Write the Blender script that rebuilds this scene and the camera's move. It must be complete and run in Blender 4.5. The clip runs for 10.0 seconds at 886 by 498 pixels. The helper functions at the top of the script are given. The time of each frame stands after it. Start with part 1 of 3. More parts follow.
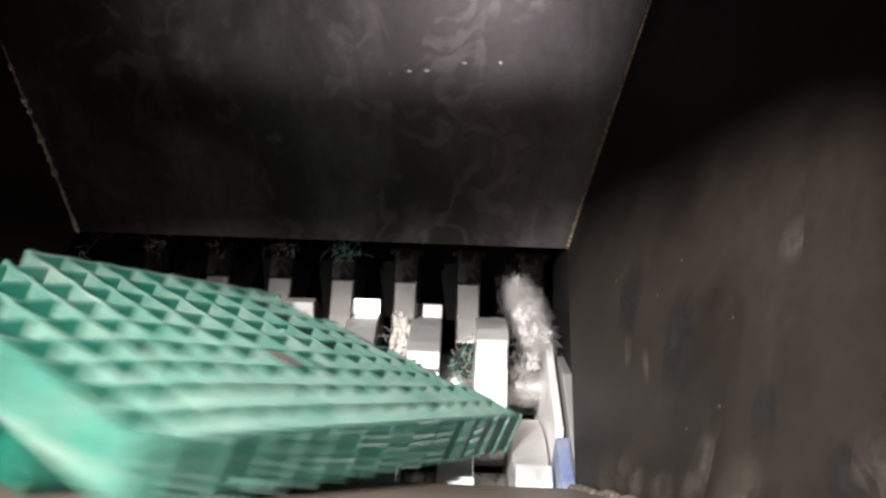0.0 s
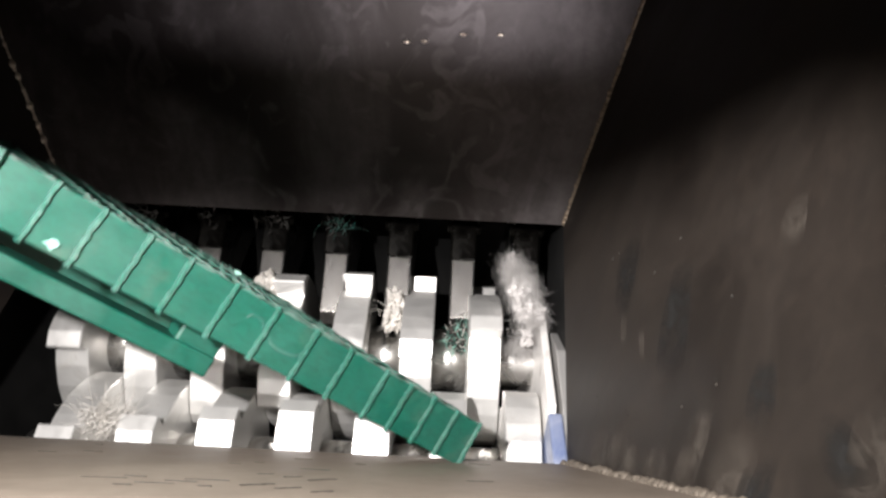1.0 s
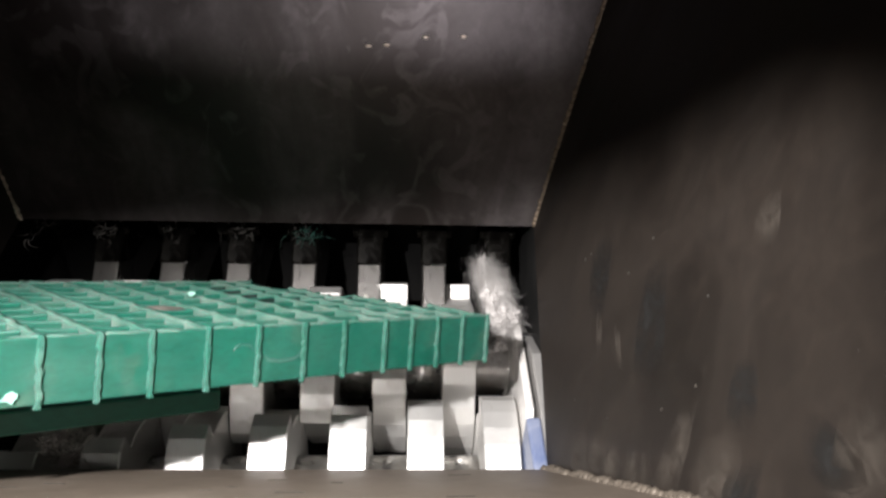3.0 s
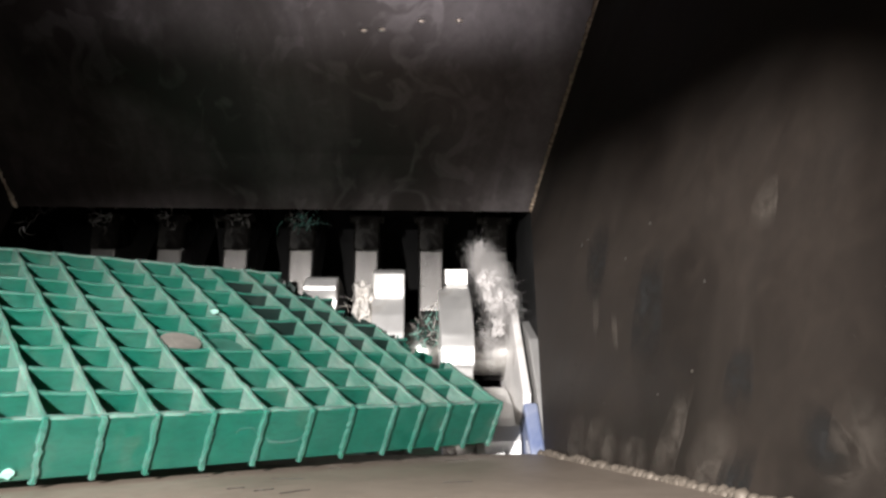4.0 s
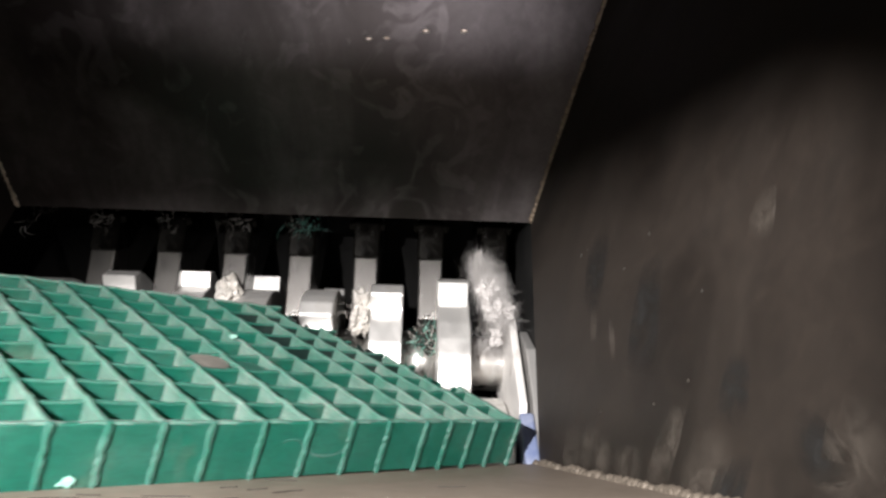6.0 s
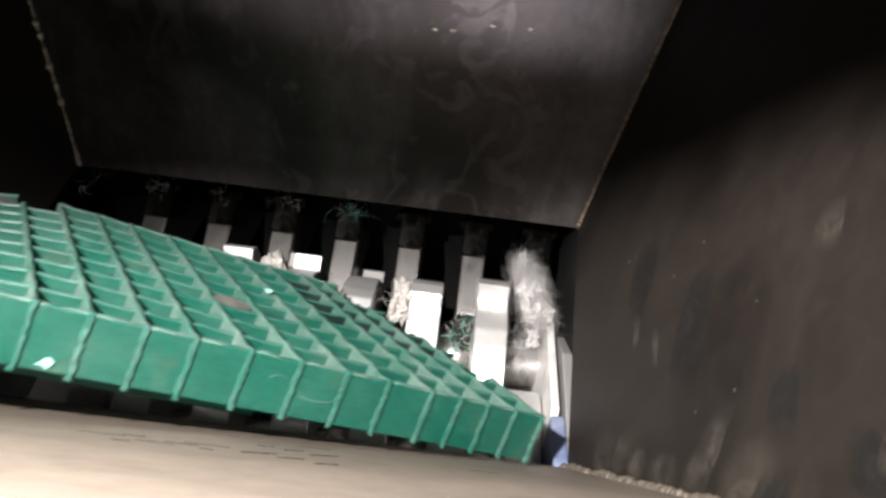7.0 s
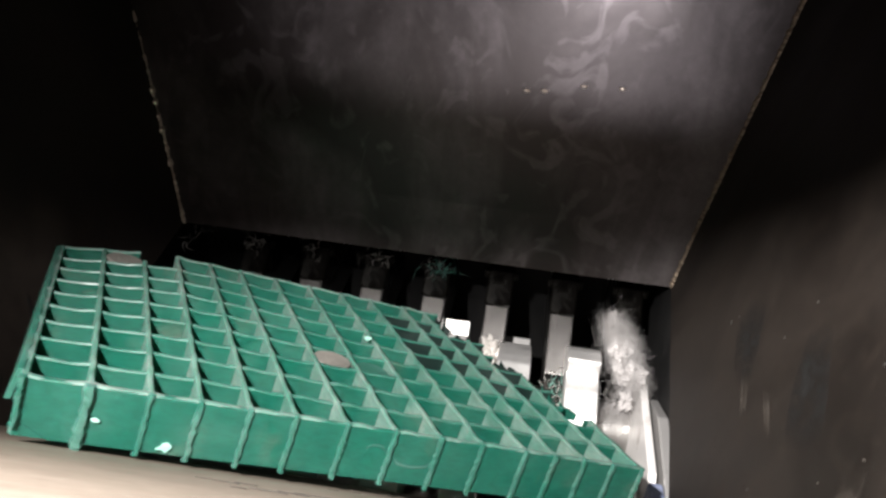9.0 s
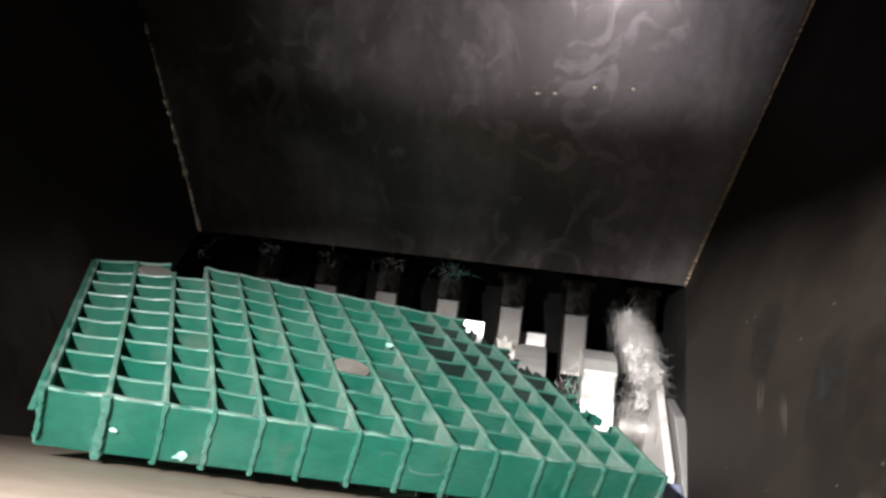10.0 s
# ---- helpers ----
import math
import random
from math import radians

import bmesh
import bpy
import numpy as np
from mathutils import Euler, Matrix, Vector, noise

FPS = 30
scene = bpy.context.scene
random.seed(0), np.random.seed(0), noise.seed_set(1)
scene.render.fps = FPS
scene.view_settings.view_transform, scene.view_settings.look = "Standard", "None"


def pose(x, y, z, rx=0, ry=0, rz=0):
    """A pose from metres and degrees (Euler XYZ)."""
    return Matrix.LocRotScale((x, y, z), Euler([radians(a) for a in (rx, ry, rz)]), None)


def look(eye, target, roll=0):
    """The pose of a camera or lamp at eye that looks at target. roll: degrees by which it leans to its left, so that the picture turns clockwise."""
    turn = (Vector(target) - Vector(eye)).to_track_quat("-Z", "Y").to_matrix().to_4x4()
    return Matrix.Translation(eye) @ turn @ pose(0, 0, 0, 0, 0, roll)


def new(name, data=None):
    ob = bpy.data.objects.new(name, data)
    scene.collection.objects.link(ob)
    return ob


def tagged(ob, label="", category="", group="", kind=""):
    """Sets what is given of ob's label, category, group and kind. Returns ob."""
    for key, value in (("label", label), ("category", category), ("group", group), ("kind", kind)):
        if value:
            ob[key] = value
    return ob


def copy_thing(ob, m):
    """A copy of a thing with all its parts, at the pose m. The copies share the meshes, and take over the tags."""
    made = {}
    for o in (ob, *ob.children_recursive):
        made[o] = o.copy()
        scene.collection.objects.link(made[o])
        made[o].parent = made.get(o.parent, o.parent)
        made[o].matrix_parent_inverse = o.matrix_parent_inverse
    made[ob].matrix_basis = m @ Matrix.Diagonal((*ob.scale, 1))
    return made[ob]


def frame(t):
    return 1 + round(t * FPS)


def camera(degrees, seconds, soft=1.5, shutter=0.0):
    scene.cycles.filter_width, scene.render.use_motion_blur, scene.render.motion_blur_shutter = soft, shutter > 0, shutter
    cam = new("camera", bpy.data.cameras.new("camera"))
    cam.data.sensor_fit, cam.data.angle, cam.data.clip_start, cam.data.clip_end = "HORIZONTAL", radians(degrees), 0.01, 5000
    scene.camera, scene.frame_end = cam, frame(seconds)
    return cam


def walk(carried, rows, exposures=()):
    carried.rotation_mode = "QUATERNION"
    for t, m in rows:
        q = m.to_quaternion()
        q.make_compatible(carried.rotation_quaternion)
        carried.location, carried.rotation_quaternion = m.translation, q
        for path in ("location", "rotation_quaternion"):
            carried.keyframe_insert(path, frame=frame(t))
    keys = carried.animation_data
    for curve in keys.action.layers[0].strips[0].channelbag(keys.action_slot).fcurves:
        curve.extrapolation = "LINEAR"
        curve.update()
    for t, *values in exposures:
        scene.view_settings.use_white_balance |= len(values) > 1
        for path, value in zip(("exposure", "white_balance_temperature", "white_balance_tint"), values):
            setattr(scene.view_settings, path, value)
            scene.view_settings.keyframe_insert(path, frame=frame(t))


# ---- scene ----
cam = camera(63.98, 10.0, soft=2.6, shutter=0.9)
walk(cam, [
    (0, pose(0.2269, -0.9993, 0.7053, 54.379, -1.198, 1.785)),
    (0.5, pose(0.2200, -0.9970, 0.7040, 53.666, -2.155, 1.762)),
    (1, pose(0.2206, -0.9941, 0.6982, 52.459, -2.334, 1.759)),
    (1.5, pose(0.2178, -0.9912, 0.6985, 52.180, -2.545, 1.484)),
    (2, pose(0.2183, -0.9881, 0.6924, 52.808, -2.889, 0.400)),
    (2.5, pose(0.2185, -0.9803, 0.6938, 53.044, -2.416, -0.897)),
    (4, pose(0.2210, -0.9726, 0.6935, 51.447, -2.029, -1.802)),
    (4.5, pose(0.2202, -0.9721, 0.6955, 51.452, -2.219, -2.060)),
    (5, pose(0.2252, -0.9701, 0.6913, 51.796, -2.689, -2.709)),
    (6.5, pose(0.2147, -0.9890, 0.6835, 52.687, -4.048, 1.350)),
    (7, pose(0.2057, -0.9968, 0.6684, 52.893, -5.712, 4.454)),
    (7.5, pose(0.2011, -1.0018, 0.6630, 55.305, -2.813, 8.004)),
    (8, pose(0.1828, -1.0026, 0.6665, 57.992, -2.167, 7.853)),
    (8.5, pose(0.1773, -1.0035, 0.6684, 57.897, -2.173, 8.598)),
    (9, pose(0.1756, -1.0041, 0.6634, 57.343, -2.964, 9.446)),
    (9.5, pose(0.1709, -1.0005, 0.6728, 57.352, -2.630, 9.556)),
    (10, pose(0.1697, -1.0017, 0.6805, 56.824, -1.471, 9.520)),
])

# ---- light ----
world = bpy.data.worlds.new("hall")
world.use_nodes = True
world.node_tree.nodes["Background"].inputs["Color"].default_value = (0.9, 0.95, 1.0, 1)
world.node_tree.nodes["Background"].inputs["Strength"].default_value = 0.0005
scene.world = world



def spot(name, eye, target, watts, cone, blend, radius, tone):
    """A small work light with a reflector."""
    lamp = bpy.data.lights.new(name, "SPOT")
    lamp.energy, lamp.color, lamp.shadow_soft_size = watts, tone, radius
    lamp.spot_size, lamp.spot_blend = radians(cone), blend
    ob = new(name, lamp)
    ob.matrix_basis = look(eye, target)
    return ob


work_lamp = spot("work_lamp", (0.40, -1.75, 0.66), (0.08, 0.08, 0.42), 70, 30, 1.0, 0.04, (0.98, 0.92, 0.98))
hall_lamp = spot("hall_lamp", (-0.08, -1.03, 1.00), (0.24, -0.30, -0.15), 205, 76, 0.9, 0.016, (1.0, 0.955, 0.93))

LEDGE = 50.5
PLUGS = ((6.76, 3.18), (11.45, 7.72))
FLAKES = ((5.46, 4.64, 0.05, 0.09), (10.5, -0.08, -1.0, 0.12), (11.75, -0.12, -0.62, 0.06))


def part(name, bm, material, parent=None, label=""):
    """Links a bmesh as one mesh object under a thing or a part."""
    me = bpy.data.meshes.new(name)
    bm.normal_update()
    bm.to_mesh(me)
    bm.free()
    me.materials.append(material)
    ob = new(name, me)
    if parent is not None:
        ob.parent = parent
    if label:
        ob["label"] = label
    return ob


def shared(name, me, parent, m=None):
    """One more object on a mesh that other pieces use too."""
    ob = new(name, me)
    ob.parent = parent
    if m is not None:
        ob.matrix_basis = m
    return ob


def add_box(bm, lo, hi, m=None):
    """A box between two corners, turned by m."""
    vs = [bm.verts.new((x, y, z)) for x in (lo[0], hi[0]) for y in (lo[1], hi[1]) for z in (lo[2], hi[2])]
    for q in ((0, 1, 3, 2), (4, 6, 7, 5), (0, 4, 5, 1), (2, 3, 7, 6), (0, 2, 6, 4), (1, 5, 7, 3)):
        bm.faces.new([vs[i] for i in q])
    if m is not None:
        for v in vs:
            v.co = m @ v.co
    return vs


def add_prism(bm, outline, a, b, to):
    """A solid from an outline of (p, q) pairs, drawn out from a to b; to(p, q, s) gives the place."""
    r0 = [bm.verts.new(to(p, q, a)) for p, q in outline]
    r1 = [bm.verts.new(to(p, q, b)) for p, q in outline]
    n = len(outline)
    for i in range(n):
        bm.faces.new((r0[i], r0[(i + 1) % n], r1[(i + 1) % n], r1[i]))
    bm.faces.new(r0[::-1])
    bm.faces.new(r1)


def bevelled(bm, w, seg=2):
    bmesh.ops.recalc_face_normals(bm, faces=bm.faces)
    bmesh.ops.bevel(bm, geom=[e for e in bm.edges if e.is_manifold and e.calc_face_angle(0) > 0.5], offset=w, segments=seg, affect="EDGES", profile=0.5)
    return bm


# ---- materials ----
def material(name):
    mat = bpy.data.materials.new(name)
    mat.use_nodes = True
    nt = mat.node_tree
    return mat, nt, nt.nodes["Principled BSDF"]


def noise_node(nt, scale, detail=6.0, rough=0.6, stretch=(1, 1, 1), distortion=0.0):
    tc = nt.nodes.new("ShaderNodeTexCoord")
    mp = nt.nodes.new("ShaderNodeMapping")
    mp.inputs["Scale"].default_value = stretch
    nt.links.new(tc.outputs["Object"], mp.inputs["Vector"])
    n = nt.nodes.new("ShaderNodeTexNoise")
    n.inputs["Scale"].default_value = scale
    n.inputs["Detail"].default_value = detail
    n.inputs["Roughness"].default_value = rough
    n.inputs["Distortion"].default_value = distortion
    nt.links.new(mp.outputs["Vector"], n.inputs["Vector"])
    return n.outputs["Fac"]


def ramp(nt, fac, stops):
    r = nt.nodes.new("ShaderNodeValToRGB")
    while len(r.color_ramp.elements) < len(stops):
        r.color_ramp.elements.new(0.5)
    for e, (p, c) in zip(r.color_ramp.elements, stops):
        e.position = p
        e.color = (*c, 1) if len(c) == 3 else c
    nt.links.new(fac, r.inputs["Fac"])
    return r.outputs["Color"]


def mix(nt, fac, a, b, mode="MIX"):
    m = nt.nodes.new("ShaderNodeMix")
    m.data_type, m.blend_type = "RGBA", mode
    for s, v in ((m.inputs["Factor"], fac), (m.inputs["A"], a), (m.inputs["B"], b)):
        if isinstance(v, (int, float)):
            s.default_value = v
        elif isinstance(v, tuple):
            s.default_value = (*v, 1)
        else:
            nt.links.new(v, s)
    return m.outputs["Result"]


def bump(nt, bsdf, height, strength, distance):
    b = nt.nodes.new("ShaderNodeBump")
    b.inputs["Strength"].default_value = strength
    b.inputs["Distance"].default_value = distance
    nt.links.new(height, b.inputs["Height"])
    nt.links.new(b.outputs["Normal"], bsdf.inputs["Normal"])


def grey(v):
    return (v, v, v)


def steel_plate(name, dark, pale, metal, smudge=6.0, rough=(0.36, 0.62), blotch=0.2, patch=0.25):
    """Dull mill-scale plate with rubbed smears and dust."""
    mat, nt, b = material(name)
    big = noise_node(nt, smudge, 5, 0.52, (1, 1, 0.6), 0.9)
    fine = noise_node(nt, 60, 8, 0.7)
    col = mix(nt, ramp(nt, big, ((0.42, grey(0)), (0.7, grey(1)))), dark, pale)
    drip = noise_node(nt, 9, 4, 0.5, (1.6, 1.6, 0.22), 0.9)
    blot = noise_node(nt, 15, 3, 0.45, (1, 1, 0.8), 1.8)
    col = mix(nt, ramp(nt, drip, ((0.5, grey(0)), (0.68, grey(0.3)))), col, tuple(0.6 * c for c in dark))
    col = mix(nt, ramp(nt, blot, ((0.54, grey(0)), (0.64, grey(blotch)))), col, pale)
    worn = noise_node(nt, 13.0, 6, 0.6, (1, 1, 0.6), 0.5)
    col = mix(nt, ramp(nt, worn, ((0.42, grey(0)), (0.62, grey(patch)), (0.8, grey(0.5 * patch)))), col, tuple(0.7 * c for c in dark))
    col = mix(nt, ramp(nt, fine, ((0.35, grey(0.0)), (0.75, grey(0.35)))), col, tuple(0.5 * c for c in dark))
    nt.links.new(col, b.inputs["Base Color"])
    film = ramp(nt, worn, ((0.4, grey(0)), (0.64, grey(1.25 * patch)), (0.8, grey(0.7 * patch))))
    nt.links.new(mix(nt, 1.0, ramp(nt, big, ((0.35, grey(rough[0])), (0.7, grey(rough[1])))), film, "LIGHTEN"), b.inputs["Roughness"])
    b.inputs["Metallic"].default_value = metal
    bump(nt, b, fine, 0.12, 0.002)
    return mat


def bare_steel(name, base, rough, lines=(1, 40, 40), metal=1.0, stain=(0.25, 0.2, 0.16)):
    """Machined or worn bare steel, with fine lines and stains."""
    mat, nt, b = material(name)
    g = noise_node(nt, 14, 4, 0.6, lines)
    s = noise_node(nt, 18, 6, 0.65, (1, 1, 1), 0.8)
    col = mix(nt, ramp(nt, s, ((0.55, grey(0)), (0.78, grey(0.7)))), base, stain)
    nt.links.new(col, b.inputs["Base Color"])
    nt.links.new(ramp(nt, s, ((0.3, grey(rough)), (0.75, grey(min(1, rough + 0.25))))), b.inputs["Roughness"])
    b.inputs["Metallic"].default_value = metal
    bump(nt, b, g, 0.45 if lines[0] > 20 else 0.22 if lines[0] > 2 else 0.06, 0.0012 if lines[0] > 20 else 0.002)
    return mat


def plastic(name, base, dusty, dust_amount, rough=0.42, milky=0.0):
    mat, nt, b = material(name)
    s = noise_node(nt, 16, 6, 0.6, (1, 1, 1), 0.6)
    f = noise_node(nt, 120, 4, 0.6)
    hue = mix(nt, ramp(nt, noise_node(nt, 5, 3), ((0.35, grey(0)), (0.7, grey(1)))), base, tuple(0.8 * c for c in base))
    col = mix(nt, ramp(nt, s, ((0.4, grey(dust_amount[0])), (0.7, grey(dust_amount[1])))), hue, dusty)
    if milky:  # brown dust in patches and fine scuffs
        col = mix(nt, ramp(nt, noise_node(nt, 9, 5, 0.65, (1, 1, 1), 0.7), ((0.57, grey(0.0)), (0.75, grey(0.35)))), col, (0.13, 0.11, 0.085))
        col = mix(nt, ramp(nt, noise_node(nt, 70, 6, 0.7, (1, 1, 2.5), 0.5), ((0.42, grey(0.0)), (0.7, grey(0.5)))), col, tuple(0.45 * c for c in base))
    nt.links.new(col, b.inputs["Base Color"])
    nt.links.new(ramp(nt, s, ((0.4, grey(rough)), (0.7, grey(rough + 0.25)))), b.inputs["Roughness"])
    b.inputs["Subsurface Weight"].default_value = milky
    b.inputs["Subsurface Radius"].default_value = (0.004, 0.02, 0.014)
    b.inputs["Subsurface Scale"].default_value = 1.0
    bump(nt, b, f, 0.08, 0.001)
    return mat


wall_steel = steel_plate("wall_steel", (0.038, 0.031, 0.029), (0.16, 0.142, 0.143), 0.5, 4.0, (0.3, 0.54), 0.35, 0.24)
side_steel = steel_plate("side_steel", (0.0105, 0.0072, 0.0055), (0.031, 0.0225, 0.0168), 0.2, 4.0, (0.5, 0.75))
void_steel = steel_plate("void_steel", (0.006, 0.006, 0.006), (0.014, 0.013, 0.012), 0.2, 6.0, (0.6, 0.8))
# grease on the finger ends, with shade put into the colour
grease_shade_steel = steel_plate("grease_shade_steel", (0.004, 0.0035, 0.003), (0.013, 0.012, 0.01), 0.5, 25.0, (0.14, 0.34))
ledge_steel = steel_plate("ledge_steel", (0.205, 0.164, 0.129), (0.27, 0.223, 0.181), 0.05, 3.0, (0.5, 0.7))
disc_steel = bare_steel("disc_steel", (0.9, 0.89, 0.87), 0.34, (1, 40, 40), 0.8, (0.42, 0.38, 0.33))
shaft_steel = bare_steel("shaft_steel", (0.62, 0.61, 0.59), 0.17, (1, 30, 30), 1.0)
end_steel = bare_steel("end_steel", (0.86, 0.84, 0.82), 0.4, (1, 9, 9), 0.35)
liner_steel = bare_steel("liner_steel", (0.5, 0.49, 0.48), 0.3, (1, 9, 9), 0.6, (0.1, 0.09, 0.08))
finger_steel = bare_steel("finger_steel", (0.1, 0.096, 0.092), 0.22, (45, 45, 45), 0.9, (0.08, 0.07, 0.06))
weld_brown = bare_steel("weld_brown", (0.3, 0.235, 0.175), 0.36, (3, 3, 3), 0.6, (0.08, 0.05, 0.03))
weld_dusty = bare_steel("weld_dusty", (0.12, 0.1, 0.08), 0.5, (3, 3, 3), 0.3, (0.05, 0.04, 0.03))
weld_metal = bare_steel("weld_metal", (0.8, 0.7, 0.6), 0.34, (3, 3, 3), 0.9, (0.2, 0.12, 0.06))
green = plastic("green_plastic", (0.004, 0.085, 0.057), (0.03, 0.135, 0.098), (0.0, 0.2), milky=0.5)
green_top = plastic("green_plastic_pale", (0.035, 0.135, 0.1), (0.14, 0.2, 0.172), (0.2, 0.95), 0.5, milky=0.5)
plug_dust = plastic("dusty_plug", (0.1, 0.1, 0.088), (0.22, 0.2, 0.175), (0.2, 0.9), 0.7)
pale_chip = plastic("pale_chip", (0.16, 0.4, 0.32), (0.35, 0.55, 0.48), (0.2, 0.8), 0.35)
blue = plastic("blue_plastic", (0.09, 0.13, 0.27), (0.36, 0.38, 0.44), (0.1, 0.6), 0.4)
film_dark = plastic("film_dark", (0.03, 0.028, 0.026), (0.2, 0.19, 0.18), (0.0, 0.7), 0.18)
fluff_white = plastic("fluff_white", (0.58, 0.56, 0.55), (0.45, 0.43, 0.42), (0.0, 0.6), 0.9)
film_grey = plastic("film_grey", (0.45, 0.42, 0.38), (0.62, 0.6, 0.57), (0.2, 0.9), 0.35)
soot = plastic("soot", (0.02, 0.017, 0.014), (0.05, 0.04, 0.03), (0.0, 0.6), 0.8)
rust = plastic("rust_dust", (0.2, 0.11, 0.05), (0.36, 0.24, 0.14), (0.1, 0.8), 0.85)

green_dark = plastic("green_plastic_dark", (0.004, 0.012, 0.01), (0.014, 0.03, 0.025), (0.0, 0.6), 0.45)
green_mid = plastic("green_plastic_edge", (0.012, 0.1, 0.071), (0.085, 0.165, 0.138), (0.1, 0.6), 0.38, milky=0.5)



def soft_film(name, base, share):
    """A thin film of dust or soot that fades out towards its rim."""
    mat, nt, b = material(name)
    tc = nt.nodes.new("ShaderNodeTexCoord")
    sep = nt.nodes.new("ShaderNodeSeparateXYZ")
    nt.links.new(tc.outputs["Generated"], sep.inputs["Vector"])
    com = nt.nodes.new("ShaderNodeCombineXYZ")
    nt.links.new(sep.outputs["Y"], com.inputs["X"])
    nt.links.new(sep.outputs["Z"], com.inputs["Y"])
    far = nt.nodes.new("ShaderNodeVectorMath")
    far.operation = "DISTANCE"
    far.inputs[1].default_value = (0.5, 0.5, 0.0)
    nt.links.new(com.outputs["Vector"], far.inputs[0])
    fade = ramp(nt, far.outputs["Value"], ((0.12, grey(share)), (0.46, grey(0.0))))
    cloud = ramp(nt, noise_node(nt, 45, 5, 0.65, (1, 1, 1), 0.8), ((0.35, grey(0.15)), (0.62, grey(1.0))))
    nt.links.new(mix(nt, 1.0, fade, cloud, "MULTIPLY"), b.inputs["Alpha"])
    b.inputs["Base Color"].default_value = (*base, 1)
    b.inputs["Roughness"].default_value = 0.85
    return mat


soft_dust = soft_film("soft_dust", (0.07, 0.058, 0.047), 0.5)
soft_soot = soft_film("soft_soot", (0.004, 0.0035, 0.003), 0.9)

# ---- hopper ----
FLARE = math.tan(radians(11.5))
LEAN = math.tan(radians(9.9))
HALF = 0.425
Y_NEAR, Z_NEAR = -0.407, -0.107
TOP = 1.5


def side_wall(name, sgn, toe):
    """A flared side plate of the hopper."""
    outline = [(0.0, 0.0), (TOP * LEAN, TOP), (-2.0, TOP), (-2.0, -0.02), (-0.75, -0.02), (-0.5, -0.107), (Y_NEAR, Z_NEAR)]
    bm = bmesh.new()
    add_prism(bm, outline, 0.0, 0.012, lambda y, z, s: (sgn * (HALF + z * FLARE + s - toe * y), y, z))
    bmesh.ops.recalc_face_normals(bm, faces=bm.faces)
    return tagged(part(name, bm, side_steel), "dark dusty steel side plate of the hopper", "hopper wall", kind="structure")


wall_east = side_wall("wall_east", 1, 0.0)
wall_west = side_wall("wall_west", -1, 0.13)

# back plate: a bent lip below, a leaning sheet above
bm = bmesh.new()
BEND = 0.095
lip = -0.004
outline = [(0.0, 0.0), (BEND * LEAN - lip, BEND), (TOP * LEAN, TOP), (TOP * LEAN + 0.012, TOP), (BEND * LEAN + 0.012, BEND), (0.012, 0.0)]
n = len(outline)
ring = [[bm.verts.new((sg * (HALF + z * FLARE), y, z)) for y, z in outline] for sg in (-1, 1)]
for i in range(n):
    bm.faces.new((ring[0][i], ring[1][i], ring[1][(i + 1) % n], ring[0][(i + 1) % n]))
bm.faces.new(ring[0])
bm.faces.new(ring[1][::-1])
bmesh.ops.recalc_face_normals(bm, faces=bm.faces)
wall_north = tagged(part("wall_north", bm, wall_steel), "dark smeared steel back plate of the hopper", "hopper wall", kind="structure")

# unseen sheet added overhead; its cut edge shapes hall_lamp's shadow on the side plates
bm = bmesh.new()
add_prism(bm, [(-0.72, -0.93), (-0.152, -0.906), (0.0, -0.887), (0.073, -0.882), (0.1, -0.91), (0.62, -1.22), (0.62, 0.12), (-0.72, 0.12)], 0.86, 0.872, lambda p, q, h: (p, q, h))
bmesh.ops.recalc_face_normals(bm, faces=bm.faces)
tagged(part("ceiling_shadow_sheet", bm, side_steel), "added unseen dark sheet that shapes the lamp's shadow line", "hopper roof", kind="structure")

# feed ledge in front of the cutters
SL = math.tan(radians(LEDGE))
RUN = 0.475
bm = bmesh.new()
outline = [(Y_NEAR, Z_NEAR), (Y_NEAR - RUN, Z_NEAR + RUN * SL), (-2.0, Z_NEAR + RUN * SL + 0.1), (-2.0, Z_NEAR + RUN * SL + 0.08), (Y_NEAR - RUN - 0.005, Z_NEAR + RUN * SL - 0.014), (Y_NEAR, Z_NEAR - 0.014)]
add_prism(bm, outline, -0.6, 0.52, lambda y, z, s: (s, y, z))
bmesh.ops.recalc_face_normals(bm, faces=bm.faces)
ledge = tagged(part("feed_ledge", bm, ledge_steel), "worn tan steel feed ledge with dark scratches", "ledge", kind="structure")

# box under the hopper; the chamber's deep shade is put into its colour
bm = bmesh.new()
add_box(bm, (-0.51, -0.6, -0.62), (0.45, 0.3, -0.6))
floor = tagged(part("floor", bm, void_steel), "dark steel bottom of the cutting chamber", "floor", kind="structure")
for nm, lo, hi in (("wall_chamber_north", (-0.5, 0.2, -0.6), (0.45, 0.212, 0.02)), ("wall_chamber_south", (-0.5, -0.52, -0.6), (0.45, -0.508, -0.13)),
                   ("wall_chamber_east", (0.425, -0.5, -0.6), (0.437, 0.2, -0.002)), ("wall_chamber_west", (-0.51, -0.5, -0.6), (-0.498, 0.2, -0.002))):
    bm = bmesh.new()
    add_box(bm, lo, hi)
    tagged(part(nm, bm, void_steel), "near-black steel wall of the cutting chamber, shade in its colour", "chamber wall", kind="structure")
bm = bmesh.new()
add_box(bm, (-0.5, 0.014, 0.002), (0.43, 0.2, 0.012))
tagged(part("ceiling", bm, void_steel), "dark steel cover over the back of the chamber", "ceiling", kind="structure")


# ---- cutters ----
R_DISC, R_SPACER, PITCH, THICK, TEETH = 0.150, 0.054, 0.1125, 0.054, 4


